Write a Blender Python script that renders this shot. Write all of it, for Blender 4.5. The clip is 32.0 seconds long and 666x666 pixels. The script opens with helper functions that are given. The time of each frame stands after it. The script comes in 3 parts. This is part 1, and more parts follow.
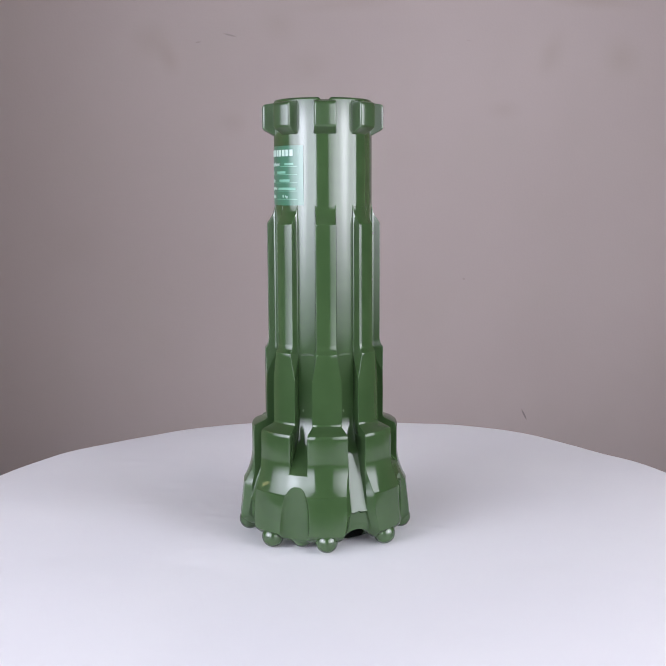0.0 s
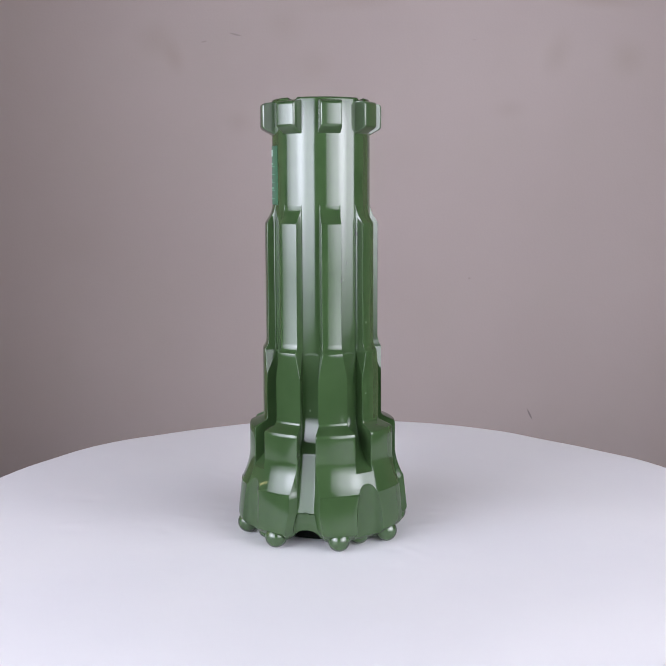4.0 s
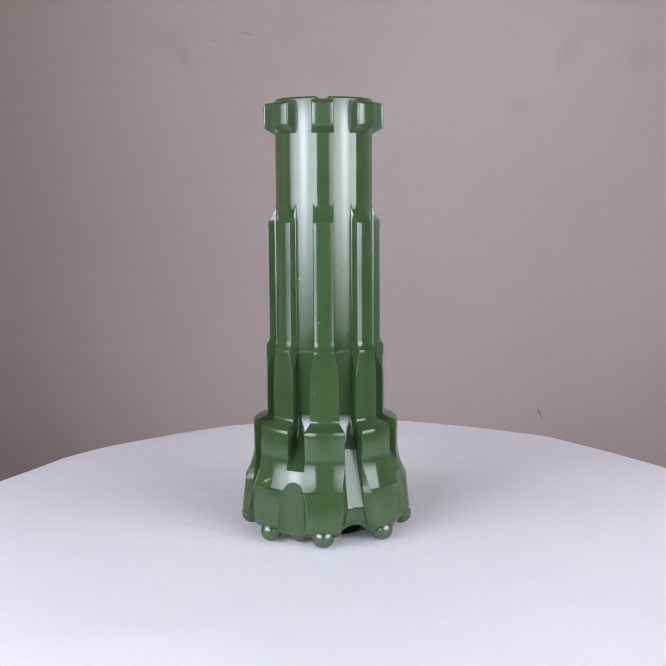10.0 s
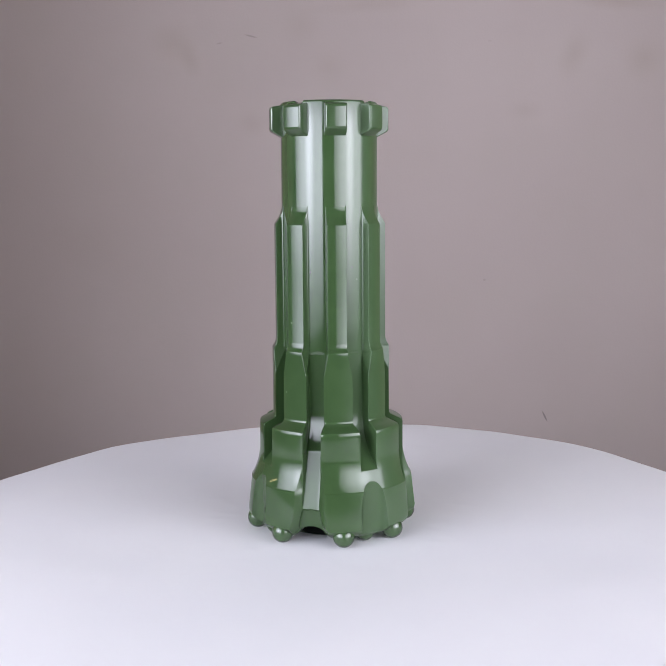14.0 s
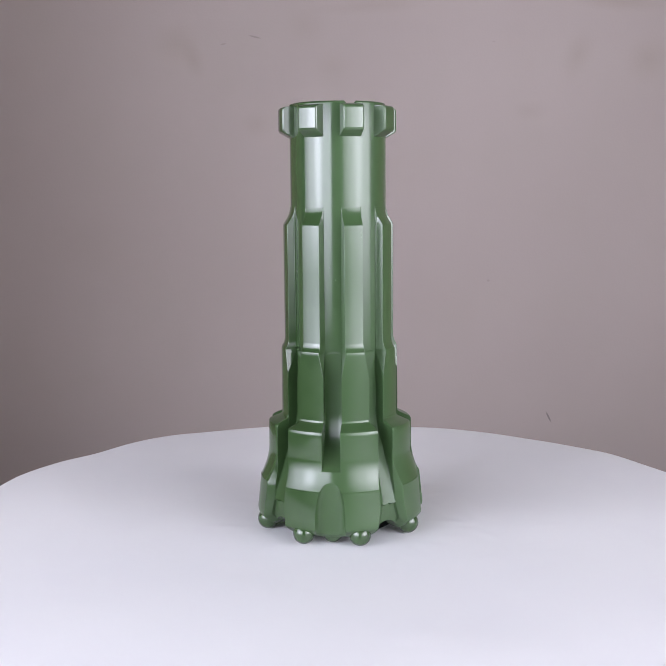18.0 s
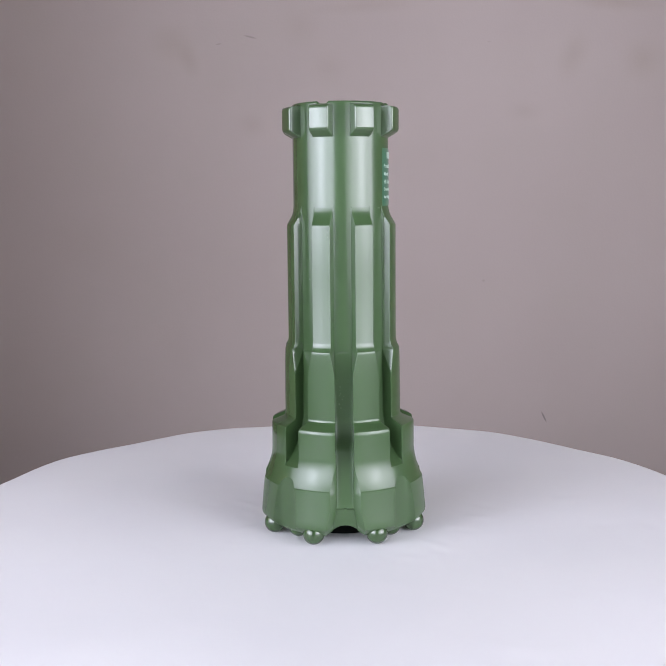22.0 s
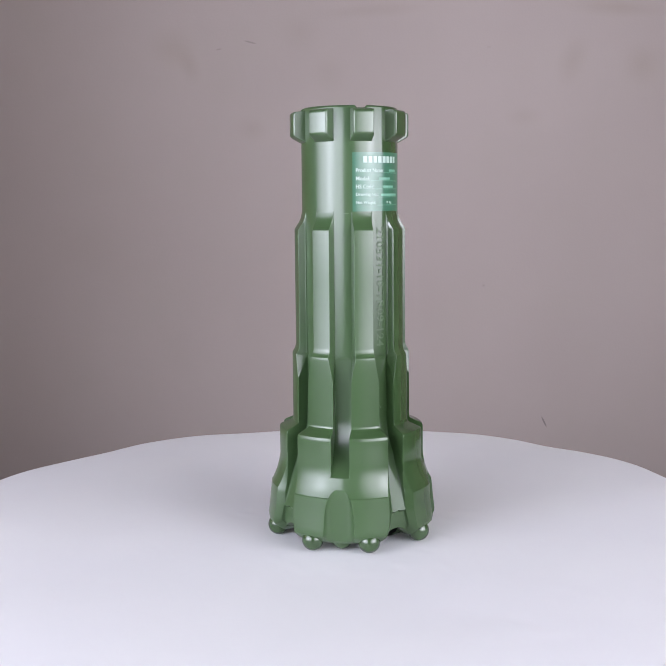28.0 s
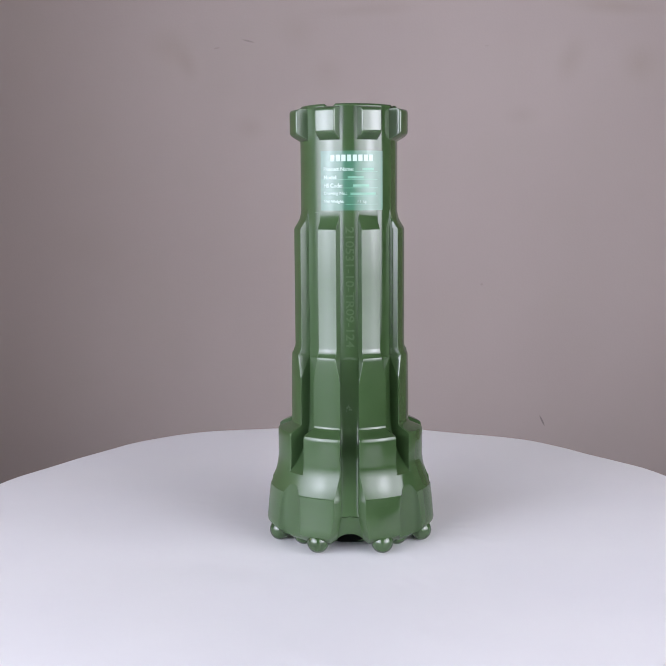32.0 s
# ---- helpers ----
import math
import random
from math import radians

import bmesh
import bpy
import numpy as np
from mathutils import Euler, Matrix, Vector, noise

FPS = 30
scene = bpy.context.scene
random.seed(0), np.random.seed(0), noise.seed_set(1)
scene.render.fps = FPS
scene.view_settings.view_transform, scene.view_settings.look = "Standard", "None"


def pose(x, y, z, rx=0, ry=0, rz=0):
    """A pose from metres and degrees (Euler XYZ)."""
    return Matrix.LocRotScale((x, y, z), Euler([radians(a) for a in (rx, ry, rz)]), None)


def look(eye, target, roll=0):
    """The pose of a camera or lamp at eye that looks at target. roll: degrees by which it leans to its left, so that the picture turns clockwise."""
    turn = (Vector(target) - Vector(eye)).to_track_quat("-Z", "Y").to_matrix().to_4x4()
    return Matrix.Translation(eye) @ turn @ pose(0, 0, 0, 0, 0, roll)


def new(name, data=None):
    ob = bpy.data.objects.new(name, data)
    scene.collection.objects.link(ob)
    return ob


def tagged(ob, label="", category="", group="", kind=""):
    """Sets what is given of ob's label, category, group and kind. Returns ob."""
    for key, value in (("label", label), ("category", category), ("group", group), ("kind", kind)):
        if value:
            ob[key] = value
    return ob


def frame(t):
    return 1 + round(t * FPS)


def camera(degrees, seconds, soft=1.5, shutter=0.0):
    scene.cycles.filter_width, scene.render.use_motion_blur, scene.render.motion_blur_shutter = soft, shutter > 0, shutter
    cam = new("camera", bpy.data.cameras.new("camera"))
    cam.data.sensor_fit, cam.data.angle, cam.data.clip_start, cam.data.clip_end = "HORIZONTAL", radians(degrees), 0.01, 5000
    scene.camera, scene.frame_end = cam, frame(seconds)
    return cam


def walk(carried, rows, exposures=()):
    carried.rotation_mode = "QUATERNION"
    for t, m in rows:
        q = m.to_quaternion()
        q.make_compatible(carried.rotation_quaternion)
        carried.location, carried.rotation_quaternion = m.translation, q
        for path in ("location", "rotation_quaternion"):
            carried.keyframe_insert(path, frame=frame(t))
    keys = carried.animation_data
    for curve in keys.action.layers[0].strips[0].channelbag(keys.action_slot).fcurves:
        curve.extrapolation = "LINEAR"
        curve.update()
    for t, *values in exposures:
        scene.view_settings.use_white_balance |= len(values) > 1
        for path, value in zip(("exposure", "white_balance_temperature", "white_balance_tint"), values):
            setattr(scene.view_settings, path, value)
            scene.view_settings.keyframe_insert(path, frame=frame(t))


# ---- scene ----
FOV = 35.485
EYE = (0.0, -0.7186, 0.2375)
ROLL = -0.414
SPIN = 9.2476          # degrees a second, clockwise from above
OFF = (0.00176, -0.00798)   # the bit's axis beside the turntable's
LEAN = 0.89           # the turntable leans a little towards the camera
PSI = -90 + 24.7     # turn of the bit's own x axis at the start

# seconds, pan to the right, tilt down
AIM = [
    (0, 0.668, 7.969), (0.5, 0.652, 8.011), (1, 0.636, 8.034), (1.5, 0.651, 7.960), (2, 0.486, 8.029),
    (2.5, 0.481, 8.020), (3, 0.438, 8.044), (6, 0.257, 7.880), (6.5, 0.210, 8.061), (7, 0.199, 7.957),
    (7.5, 0.058, 8.078), (8, -0.012, 8.077), (8.5, -0.088, 8.157), (9, -0.129, 8.059), (9.5, -0.157, 8.129),
    (10, -0.186, 8.058), (10.5, -0.198, 8.095), (11, -0.248, 7.972), (11.5, -0.229, 8.051), (12, -0.316, 7.898),
    (12.5, -0.402, 7.976), (13, -0.415, 7.878), (13.5, -0.448, 8.024), (14, -0.445, 7.920), (17, -0.597, 7.876),
    (17.5, -0.607, 7.916), (18, -0.653, 7.884), (18.5, -0.636, 7.828), (19, -0.619, 7.880), (19.5, -0.628, 7.780),
    (20, -0.636, 7.857), (20.5, -0.568, 7.795), (21, -0.517, 7.912), (21.5, -0.433, 7.807), (22, -0.404, 7.881),
    (22.5, -0.335, 7.808), (23, -0.354, 7.827), (23.5, -0.348, 7.715), (24, -0.359, 7.781), (24.5, -0.422, 7.797),
    (25, -0.377, 7.742), (28, -0.403, 7.609), (28.5, -0.368, 7.733), (29, -0.261, 7.607), (29.5, -0.241, 7.750),
    (30, -0.290, 7.608), (30.5, -0.318, 7.708), (31, -0.274, 7.631), (31.5, -0.285, 7.688), (32, -0.298, 7.672),
]


def aim(pan, tilt):
    a, b = radians(pan), radians(tilt)
    way = Vector((math.cos(b) * math.sin(a), math.cos(b) * math.cos(a), -math.sin(b)))
    return look(EYE, Vector(EYE) + way, ROLL)


cam = camera(FOV, 32.0, soft=1.2)
walk(cam, [(t, aim(a, b)) for t, a, b in AIM], [(0, 0.06), (8, 0.09), (14, 0.06), (25, 0.06), (28, 0.05), (32, -0.01)])

# ---- world and lights ----
SOFT_L, SOFT_R = (14.0, 7.6), (12.7, 6.9)   # glow of the cloths: middle, edge
world = bpy.data.worlds.new("world")
scene.world = world
world.use_nodes = True
world.node_tree.nodes["Background"].inputs["Color"].default_value = (0.8, 0.8, 0.9, 1)
world.node_tree.nodes["Background"].inputs["Strength"].default_value = 0.02
scene.view_settings.exposure = 0.0


# ---- materials ----
def material(name, colour, rough=0.5, metal=0.0):
    m = bpy.data.materials.new(name)
    m.use_nodes = True
    b = m.node_tree.nodes["Principled BSDF"]
    b.inputs["Base Color"].default_value = (*colour, 1)
    b.inputs["Roughness"].default_value = rough
    b.inputs["Metallic"].default_value = metal
    return m


class Graph:
    """Short words for building a node tree."""

    def __init__(self, m):
        self.tree = m.node_tree
        self.bsdf = m.node_tree.nodes["Principled BSDF"]

    def node(self, kind, **props):
        n = self.tree.nodes.new(kind)
        if "operation" in props:
            n.operation = props["operation"]
        if "blend_type" in props:
            n.blend_type = props["blend_type"]
        if "data_type" in props:
            n.data_type = props["data_type"]
        return n

    def link(self, a, b):
        self.tree.links.new(a, b)

    def coords(self, scale=(1, 1, 1), loc=(0, 0, 0), rot=(0, 0, 0), inverse=False):
        c, m = self.node("ShaderNodeTexCoord"), self.node("ShaderNodeMapping")
        m.inputs["Scale"].default_value, m.inputs["Location"].default_value = scale, loc
        m.inputs["Rotation"].default_value = rot
        if inverse:
            m.vector_type = "TEXTURE"
        self.link(c.outputs["Object"], m.inputs["Vector"])
        return m.outputs["Vector"]

    def noise(self, vec, scale, detail=4.0, rough=0.5):
        n = self.node("ShaderNodeTexNoise")
        n.inputs["Scale"].default_value, n.inputs["Detail"].default_value = scale, detail
        n.inputs["Roughness"].default_value = rough
        self.link(vec, n.inputs["Vector"])
        return n.outputs["Fac"]

    def ramp(self, fac, lo, hi, a=0.0, b=1.0):
        r = self.node("ShaderNodeMapRange")
        r.interpolation_type = "SMOOTHSTEP"
        for k, v in (("From Min", lo), ("From Max", hi), ("To Min", a), ("To Max", b)):
            r.inputs[k].default_value = v
        self.link(fac, r.inputs["Value"])
        return r.outputs["Result"]

    def math(self, op, a, b):
        n = self.node("ShaderNodeMath", operation=op)
        for k, v in ((0, a), (1, b)):
            if isinstance(v, (int, float)):
                n.inputs[k].default_value = v
            else:
                self.link(v, n.inputs[k])
        return n.outputs[0]

    def mix(self, fac, a, b):
        n = self.node("ShaderNodeMix", data_type="RGBA")
        if isinstance(fac, (int, float)):
            n.inputs["Factor"].default_value = fac
        else:
            self.link(fac, n.inputs["Factor"])
        for k, v in ((6, a), (7, b)):
            if isinstance(v, tuple):
                n.inputs[k].default_value = (*v, 1)
            else:
                self.link(v, n.inputs[k])
        return n.outputs[2]

    def bump(self, height, strength, distance):
        b = self.node("ShaderNodeBump")
        b.inputs["Strength"].default_value, b.inputs["Distance"].default_value = strength, distance
        self.link(height, b.inputs["Height"])
        self.link(b.outputs["Normal"], self.bsdf.inputs["Normal"])

    def base(self, socket):
        self.link(socket, self.bsdf.inputs["Base Color"])

    def rough(self, socket):
        self.link(socket, self.bsdf.inputs["Roughness"])


def paint_material(name="green_paint", dull=0.0, relief=1.0, side=True, coat=1.0, haze=0.0, streaks=0.0):
    m = material(name, (0.07, 0.135, 0.045), 0.22)
    p = m.node_tree.nodes["Principled BSDF"]
    p.inputs["Roughness"].default_value, p.inputs["Specular IOR Level"].default_value = 0.4, haze
    p.inputs["Coat Weight"].default_value, p.inputs["Coat IOR"].default_value = coat, 1.62
    g = Graph(m)
    v = g.coords()
    big, fine = g.noise(v, 45, 3), g.noise(v, 900, 2)
    if streaks:      # fine marks drawn out along the bit
        fine = g.noise(g.coords((1, 1, 0.012)), 1300, 2)
    col = g.mix(g.ramp(big, 0.3, 0.75), PAINT_A, PAINT_B)
    rough = g.math("ADD", g.ramp(big, 0.3, 0.7, 0.07 + dull, 0.11 + dull), g.ramp(fine, 0.4, 0.7, 0.0, 0.015))
    if side:
        # one side of the bit was sprayed dry and is less glossy
        flat, unit, way = g.node("ShaderNodeVectorMath", operation="MULTIPLY"), g.node("ShaderNodeVectorMath", operation="NORMALIZE"), g.node("ShaderNodeVectorMath", operation="DOT_PRODUCT")
        flat.inputs[1].default_value = (1, 1, 0)
        way.inputs[1].default_value = (math.cos(radians(DRY)), math.sin(radians(DRY)), 0)
        g.link(v, flat.inputs[0])
        g.link(flat.outputs[0], unit.inputs[0])
        g.link(unit.outputs[0], way.inputs[0])
        spray = g.ramp(g.math("ADD", way.outputs["Value"], g.math("MULTIPLY", big, 0.15)), 0.05, 0.95)
        rough = g.math("ADD", rough, g.math("MULTIPLY", spray, 0.08))
        col = g.mix(spray, col, PAINT_PALE)
        g.link(g.math("ADD", haze, g.math("MULTIPLY", spray, 0.30)), p.inputs["Specular IOR Level"])
        g.link(g.math("SUBTRACT", coat, g.math("MULTIPLY", spray, 0.30 * coat)), p.inputs["Coat Weight"])
    g.base(col)
    g.link(rough, p.inputs["Coat Roughness"])
    g.bump(g.math("ADD", g.math("MULTIPLY", fine, 0.2 + streaks), g.math("MULTIPLY", big, 0.8)), 0.04 * relief, 0.0003)
    g.link(g.bsdf.inputs["Normal"].links[0].from_socket, p.inputs["Coat Normal"])
    return m


PAINT_A, PAINT_B = (0.030, 0.060, 0.021), (0.036, 0.069, 0.025)
PAINT_PALE = (0.043, 0.086, 0.031)
DRY = 200          # middle of the dry-sprayed side, degrees round the bit
PAINT = paint_material(relief=0.3)
PAINT_GROOVE = paint_material("green_paint_in_grooves", 0.0, 1.0)
PAINT_CAST = paint_material("green_paint_on_cast_steel", 0.0, 0.6, coat=0.8)
PAINT_HEAD = paint_material("green_paint_on_the_head", relief=0.3, coat=0.78)
PAINT_CHUTE = paint_material("green_paint_on_milled_steel", 0.05, 1.0, coat=0.48, streaks=0.6)
PAINT_LUG = paint_material("hazy_green_paint", 0.05, 1.0, haze=0.15)
PAINT_GLOSS = paint_material("glossy_green_paint", relief=0.5, side=False)
PAINT_RIB = paint_material("green_paint_on_ribs", relief=0.4, streaks=0.25)
CHIP = material("bare_steel", (0.05, 0.05, 0.045), 0.5, 0.6)
STICKER = material("green_sticker", (0.036, 0.130, 0.074), 0.3)
STICKER.node_tree.nodes["Principled BSDF"].inputs["Coat Weight"].default_value = 0.6
STICKER.node_tree.nodes["Principled BSDF"].inputs["Coat Roughness"].default_value = 0.12
INK = material("white_print", (0.42, 0.53, 0.47), 0.35)
FAINT = material("faint_print", (0.17, 0.36, 0.26), 0.35)
# paler than the paint round it: the letters' edge glints as colour
STAMP_GLINT = material("stamped_paint_with_glints", (0.048, 0.088, 0.035), 0.32)
SPECK = material("pale_speck", (0.072, 0.120, 0.058), 0.5)
# near-black without gloss: the deep shade under the head, put into the colour
SHADE_BLACK = material("underside_shade", (0.003, 0.0035, 0.003), 0.9)
SHADE_BLACK.node_tree.nodes["Principled BSDF"].inputs["Specular IOR Level"].default_value = 0.0


def sheet_material():
    m = material("white_sheet", (0.8, 0.79, 0.82), 0.62)
    g = Graph(m)
    v = g.coords()
    big, weave = g.noise(v, 6, 4), g.noise(v, 1100, 2)
    g.base(g.mix(g.ramp(big, 0.3, 0.7), (0.745, 0.733, 0.750), (0.775, 0.762, 0.769)))
    g.bump(g.math("ADD", g.math("MULTIPLY", weave, 0.25), g.math("MULTIPLY", g.noise(v, 28, 3), 2.0)), 0.12, 0.0012)
    return m


SHEET = sheet_material()

WALL_Y = 0.95
# stains on the wall: across, height, half width, half height, turn, strength
STAINS = [
    (-0.260, 0.465, 0.040, 0.034, 0, 0.20), (-0.234, 0.439, 0.018, 0.032, -20, 0.25),
    (-0.061, 0.489, 0.036, 0.032, 20, 0.16), (-0.015, 0.424, 0.034, 0.030, 0, 0.15),
    (0.365, 0.441, 0.024, 0.042, 20, 0.24), (0.475, 0.434, 0.036, 0.038, 0, 0.26),
    (0.291, 0.356, 0.032, 0.018, 0, 0.16), (-0.136, 0.340, 0.028, 0.022, 10, 0.18),
    (0.044, 0.519, 0.100, 0.013, -4, 0.18), (0.433, 0.521, 0.080, 0.014, 4, 0.30),
    (0.150, 0.050, 0.080, 0.060, 30, 0.06), (-0.400, 0.150, 0.100, 0.070, 0, 0.06),
]
SCUFFS = [(-0.1375, 0.473, 0.0125, 0.0018, 14, 0.33), (0.332, -0.134, 0.0125, 0.0019, 64, 0.6),
          (-0.187, 0.4625, 0.006, 0.0016, -10, 0.22), (0.2307, 0.090, 0.003, 0.0024, 0, 0.2),
          (0.2346, 0.463, 0.004, 0.0014, 0, 0.12)]


def wall_material():
    m = material("mauve_wall_paint", (0.4, 0.36, 0.37), 0.75)
    g = Graph(m)
    v = g.coords()
    big, mid, fine = g.noise(v, 1.6, 3), g.noise(v, 9, 4), g.noise(v, 260, 3)
    col = g.mix(g.ramp(big, 0.3, 0.7), WALL_A, WALL_B)
    col = g.mix(g.ramp(mid, 0.45, 0.75, 0.0, 0.25), col, WALL_C)
    for k, (x, z, a, b, turn, s) in enumerate(STAINS + SCUFFS):
        vec = g.coords((a, 1, b), (x, 0, z), (0, radians(turn), 0), True)
        if k < len(STAINS):
            ln = g.node("ShaderNodeVectorMath", operation="LENGTH")
            g.link(vec, ln.inputs[0])
            d = g.math("ADD", ln.outputs["Value"], g.math("MULTIPLY", mid, 0.8))
            f = g.ramp(d, 0.2, 1.6, 0.75 * s, 0.0)
            col = g.mix(f, col, (0.21, 0.165, 0.10))
        else:
            ln = g.node("ShaderNodeVectorMath", operation="LENGTH")
            g.link(vec, ln.inputs[0])
            f = g.ramp(ln.outputs["Value"], 0.4, 1.0, s, 0.0)
            col = g.mix(f, col, (0.09, 0.075, 0.08))
    g.base(col)
    g.bump(g.math("ADD", fine, g.math("MULTIPLY", mid, 2.0)), 0.12, 0.001)
    return m


WALL_A, WALL_B, WALL_C = (0.373, 0.312, 0.292), (0.402, 0.340, 0.318), (0.363, 0.312, 0.279)
WALL = wall_material()
# brown of the two added panels beside the set
PLAIN = material("side_panel_paint", (0.32, 0.25, 0.18), 0.8)
DARK = material("dark_studio_paint", (0.035, 0.032, 0.032), 0.8)
FLOOR = material("brown_floor", (0.06, 0.045, 0.036), 0.6)
CEIL = material("ceiling_paint", (0.30, 0.28, 0.26), 0.8)
TABLE = material("pale_table", (0.62, 0.60, 0.62), 0.5)
CLOTH = material("black_cloth", (0.02, 0.02, 0.02), 0.8)
STEEL = material("stand_steel", (0.3, 0.3, 0.3), 0.4, 0.9)


def diffuser_material(name, edge, core, colour, fade=1.0):
    """A softbox's front cloth: brighter in the middle."""
    m = bpy.data.materials.new(name)
    m.use_nodes = True
    t = m.node_tree
    t.nodes.remove(t.nodes["Principled BSDF"])
    e = t.nodes.new("ShaderNodeEmission")
    e.inputs["Color"].default_value = (*colour, 1)
    c, mp, ln, r = (t.nodes.new("ShaderNode" + k) for k in ("TexCoord", "Mapping", "VectorMath", "MapRange"))
    mp.vector_type = "TEXTURE"
    mp.inputs["Location"].default_value, mp.inputs["Scale"].default_value = (-0.06, -0.02, 0), (0.34, 0.42, 1)
    ln.operation = "LENGTH"
    r.interpolation_type = "SMOOTHERSTEP"
    for k, v in (("From Min", 0.0), ("From Max", 1.0), ("To Min", core), ("To Max", edge)):
        r.inputs[k].default_value = v
    t.links.new(c.outputs["Object"], mp.inputs["Vector"])
    t.links.new(mp.outputs["Vector"], ln.inputs[0])
    t.links.new(ln.outputs["Value"], r.inputs["Value"])
    sx, soft, mul = (t.nodes.new("ShaderNode" + k) for k in ("SeparateXYZ", "MapRange", "Math"))
    soft.interpolation_type, mul.operation = "SMOOTHSTEP", "MULTIPLY"
    for k, v in (("From Min", 0.25), ("From Max", 0.80), ("To Min", 1.0), ("To Max", fade)):
        soft.inputs[k].default_value = v
    t.links.new(c.outputs["Object"], sx.inputs[0])
    t.links.new(sx.outputs["X"], soft.inputs["Value"])
    t.links.new(r.outputs["Result"], mul.inputs[0])
    t.links.new(soft.outputs["Result"], mul.inputs[1])
    low, dim = (t.nodes.new("ShaderNode" + k) for k in ("MapRange", "Math"))
    low.interpolation_type, dim.operation = "SMOOTHSTEP", "MULTIPLY"
    for k, v in (("From Min", -0.43), ("From Max", -0.14), ("To Min", 0.20 if fade < 1 else 1.0), ("To Max", 1.0)):
        low.inputs[k].default_value = v
    t.links.new(sx.outputs["Y"], low.inputs["Value"])
    t.links.new(mul.outputs[0], dim.inputs[0])
    t.links.new(low.outputs["Result"], dim.inputs[1])
    high, top = (t.nodes.new("ShaderNode" + k) for k in ("MapRange", "Math"))
    high.interpolation_type, top.operation = "SMOOTHSTEP", "MULTIPLY"
    for k, v in (("From Min", 0.08), ("From Max", 0.42), ("To Min", 1.0), ("To Max", 0.50 if fade < 1 else 1.0)):
        high.inputs[k].default_value = v
    t.links.new(sx.outputs["Y"], high.inputs["Value"])
    t.links.new(dim.outputs[0], top.inputs[0])
    t.links.new(high.outputs["Result"], top.inputs[1])
    t.links.new(top.outputs[0], e.inputs["Strength"])
    t.links.new(e.outputs["Emission"], t.nodes["Material Output"].inputs["Surface"])
    return m


# ---- building words ----
def mesh_of(name, bm, mat, sharp=32):
    bmesh.ops.recalc_face_normals(bm, faces=bm.faces[:])
    for f in bm.faces:
        f.smooth = True
    lim = radians(sharp)
    for e in bm.edges:
        if len(e.link_faces) == 2 and e.calc_face_angle(0.0) > lim:
            e.smooth = False
    me = bpy.data.meshes.new(name)
    bm.to_mesh(me)
    bm.free()
    me.materials.append(mat)
    return me


def part(name, bm, mat, parent, label="", sharp=32, bevel=0.0):
    data = bm if isinstance(bm, bpy.types.Mesh) else mesh_of(name, bm, mat, sharp)
    ob = new(name, data)
    ob.parent = parent
    if label:
        tagged(ob, label)
    if bevel:
        b = ob.modifiers.new("bevel", "BEVEL")
        b.width, b.segments, b.limit_method, b.angle_limit = bevel, 2, "ANGLE", radians(sharp)
        b.harden_normals = False
    return ob


def empty(name, m=None):
    ob = new(name)
    ob.empty_display_size = 0.05
    if m is not None:
        ob.matrix_basis = m
    return ob


def box(sx, sy, sz, loc=(0, 0, 0), bevel=0.0):
    bm = bmesh.new()
    bmesh.ops.create_cube(bm, size=1, matrix=Matrix.Translation(loc) @ Matrix.Diagonal((sx, sy, sz, 1)))
    if bevel:
        bmesh.ops.bevel(bm, geom=bm.edges[:], offset=bevel, segments=2, profile=0.7, affect="EDGES")
    return bm


def loft(rings, closed=True, caps=True):
    """A skin over rings of points, all of one length."""
    bm = bmesh.new()
    vs = [[bm.verts.new(p) for p in ring] for ring in rings]
    n = len(rings[0])
    for a, b in zip(vs, vs[1:]):
        for i in range(n if closed else n - 1):
            j = (i + 1) % n
            bm.faces.new((a[i], a[j], b[j], b[i]))
    if caps:
        bm.faces.new(vs[0])
        bm.faces.new(vs[-1])
    return bm


def tube(points, r, n=12):
    rings = [[(x + r * math.cos(a), y + r * math.sin(a), z) for a in np.linspace(0, 2 * math.pi, n, endpoint=False)] for x, y, z in points]
    return loft(rings)


def wall(name, sx, sy, sz, loc, mat):
    ob = new(name, mesh_of(name, box(sx, sy, sz), mat))
    ob.location = loc
    return tagged(ob, kind="structure")


# ---- the room ----
FZ, CZ = -0.80, 1.90
wall("wall_north", 4.0, 0.12, CZ - FZ, (0, WALL_Y + 0.06, 0.55), WALL)["label"] = "plain mauve-grey painted wall with faint stains and scuffs"
for ob in scene.objects:
    if ob.name == "wall_north":
        # the paint's patches are laid out from the wall's own centre line at table height
        ob.data.transform(Matrix.Translation((0, 0.06, 0.55)))
        ob.location = (0, WALL_Y, 0)
wall("wall_east", 0.12, 4.0, CZ - FZ, (2.06, -1.05, 0.55), DARK)
wall("wall_west", 0.12, 4.0, CZ - FZ, (-2.06, -1.05, 0.55), DARK)
wall("wall_south", 4.24, 0.12, CZ - FZ, (0, -3.11, 0.55), DARK)
# unseen panel, added to keep the left softbox's light off the back wall
wall("shade_panel_west", 0.06, WALL_Y - 0.09, CZ - FZ, (-0.625, (WALL_Y + 0.09) / 2, 0.55), PLAIN)
# its unseen counterpart, added on the east side
wall("added_panel_east", 0.06, WALL_Y - 0.30, CZ - FZ, (0.90, (WALL_Y + 0.30) / 2, 0.55), PLAIN)
wall("floor", 4.24, 4.3, 0.1, (0, -1.04, FZ - 0.05), FLOOR)
wall("ceiling", 4.24, 4.3, 0.1, (0, -1.04, CZ + 0.05), CEIL)


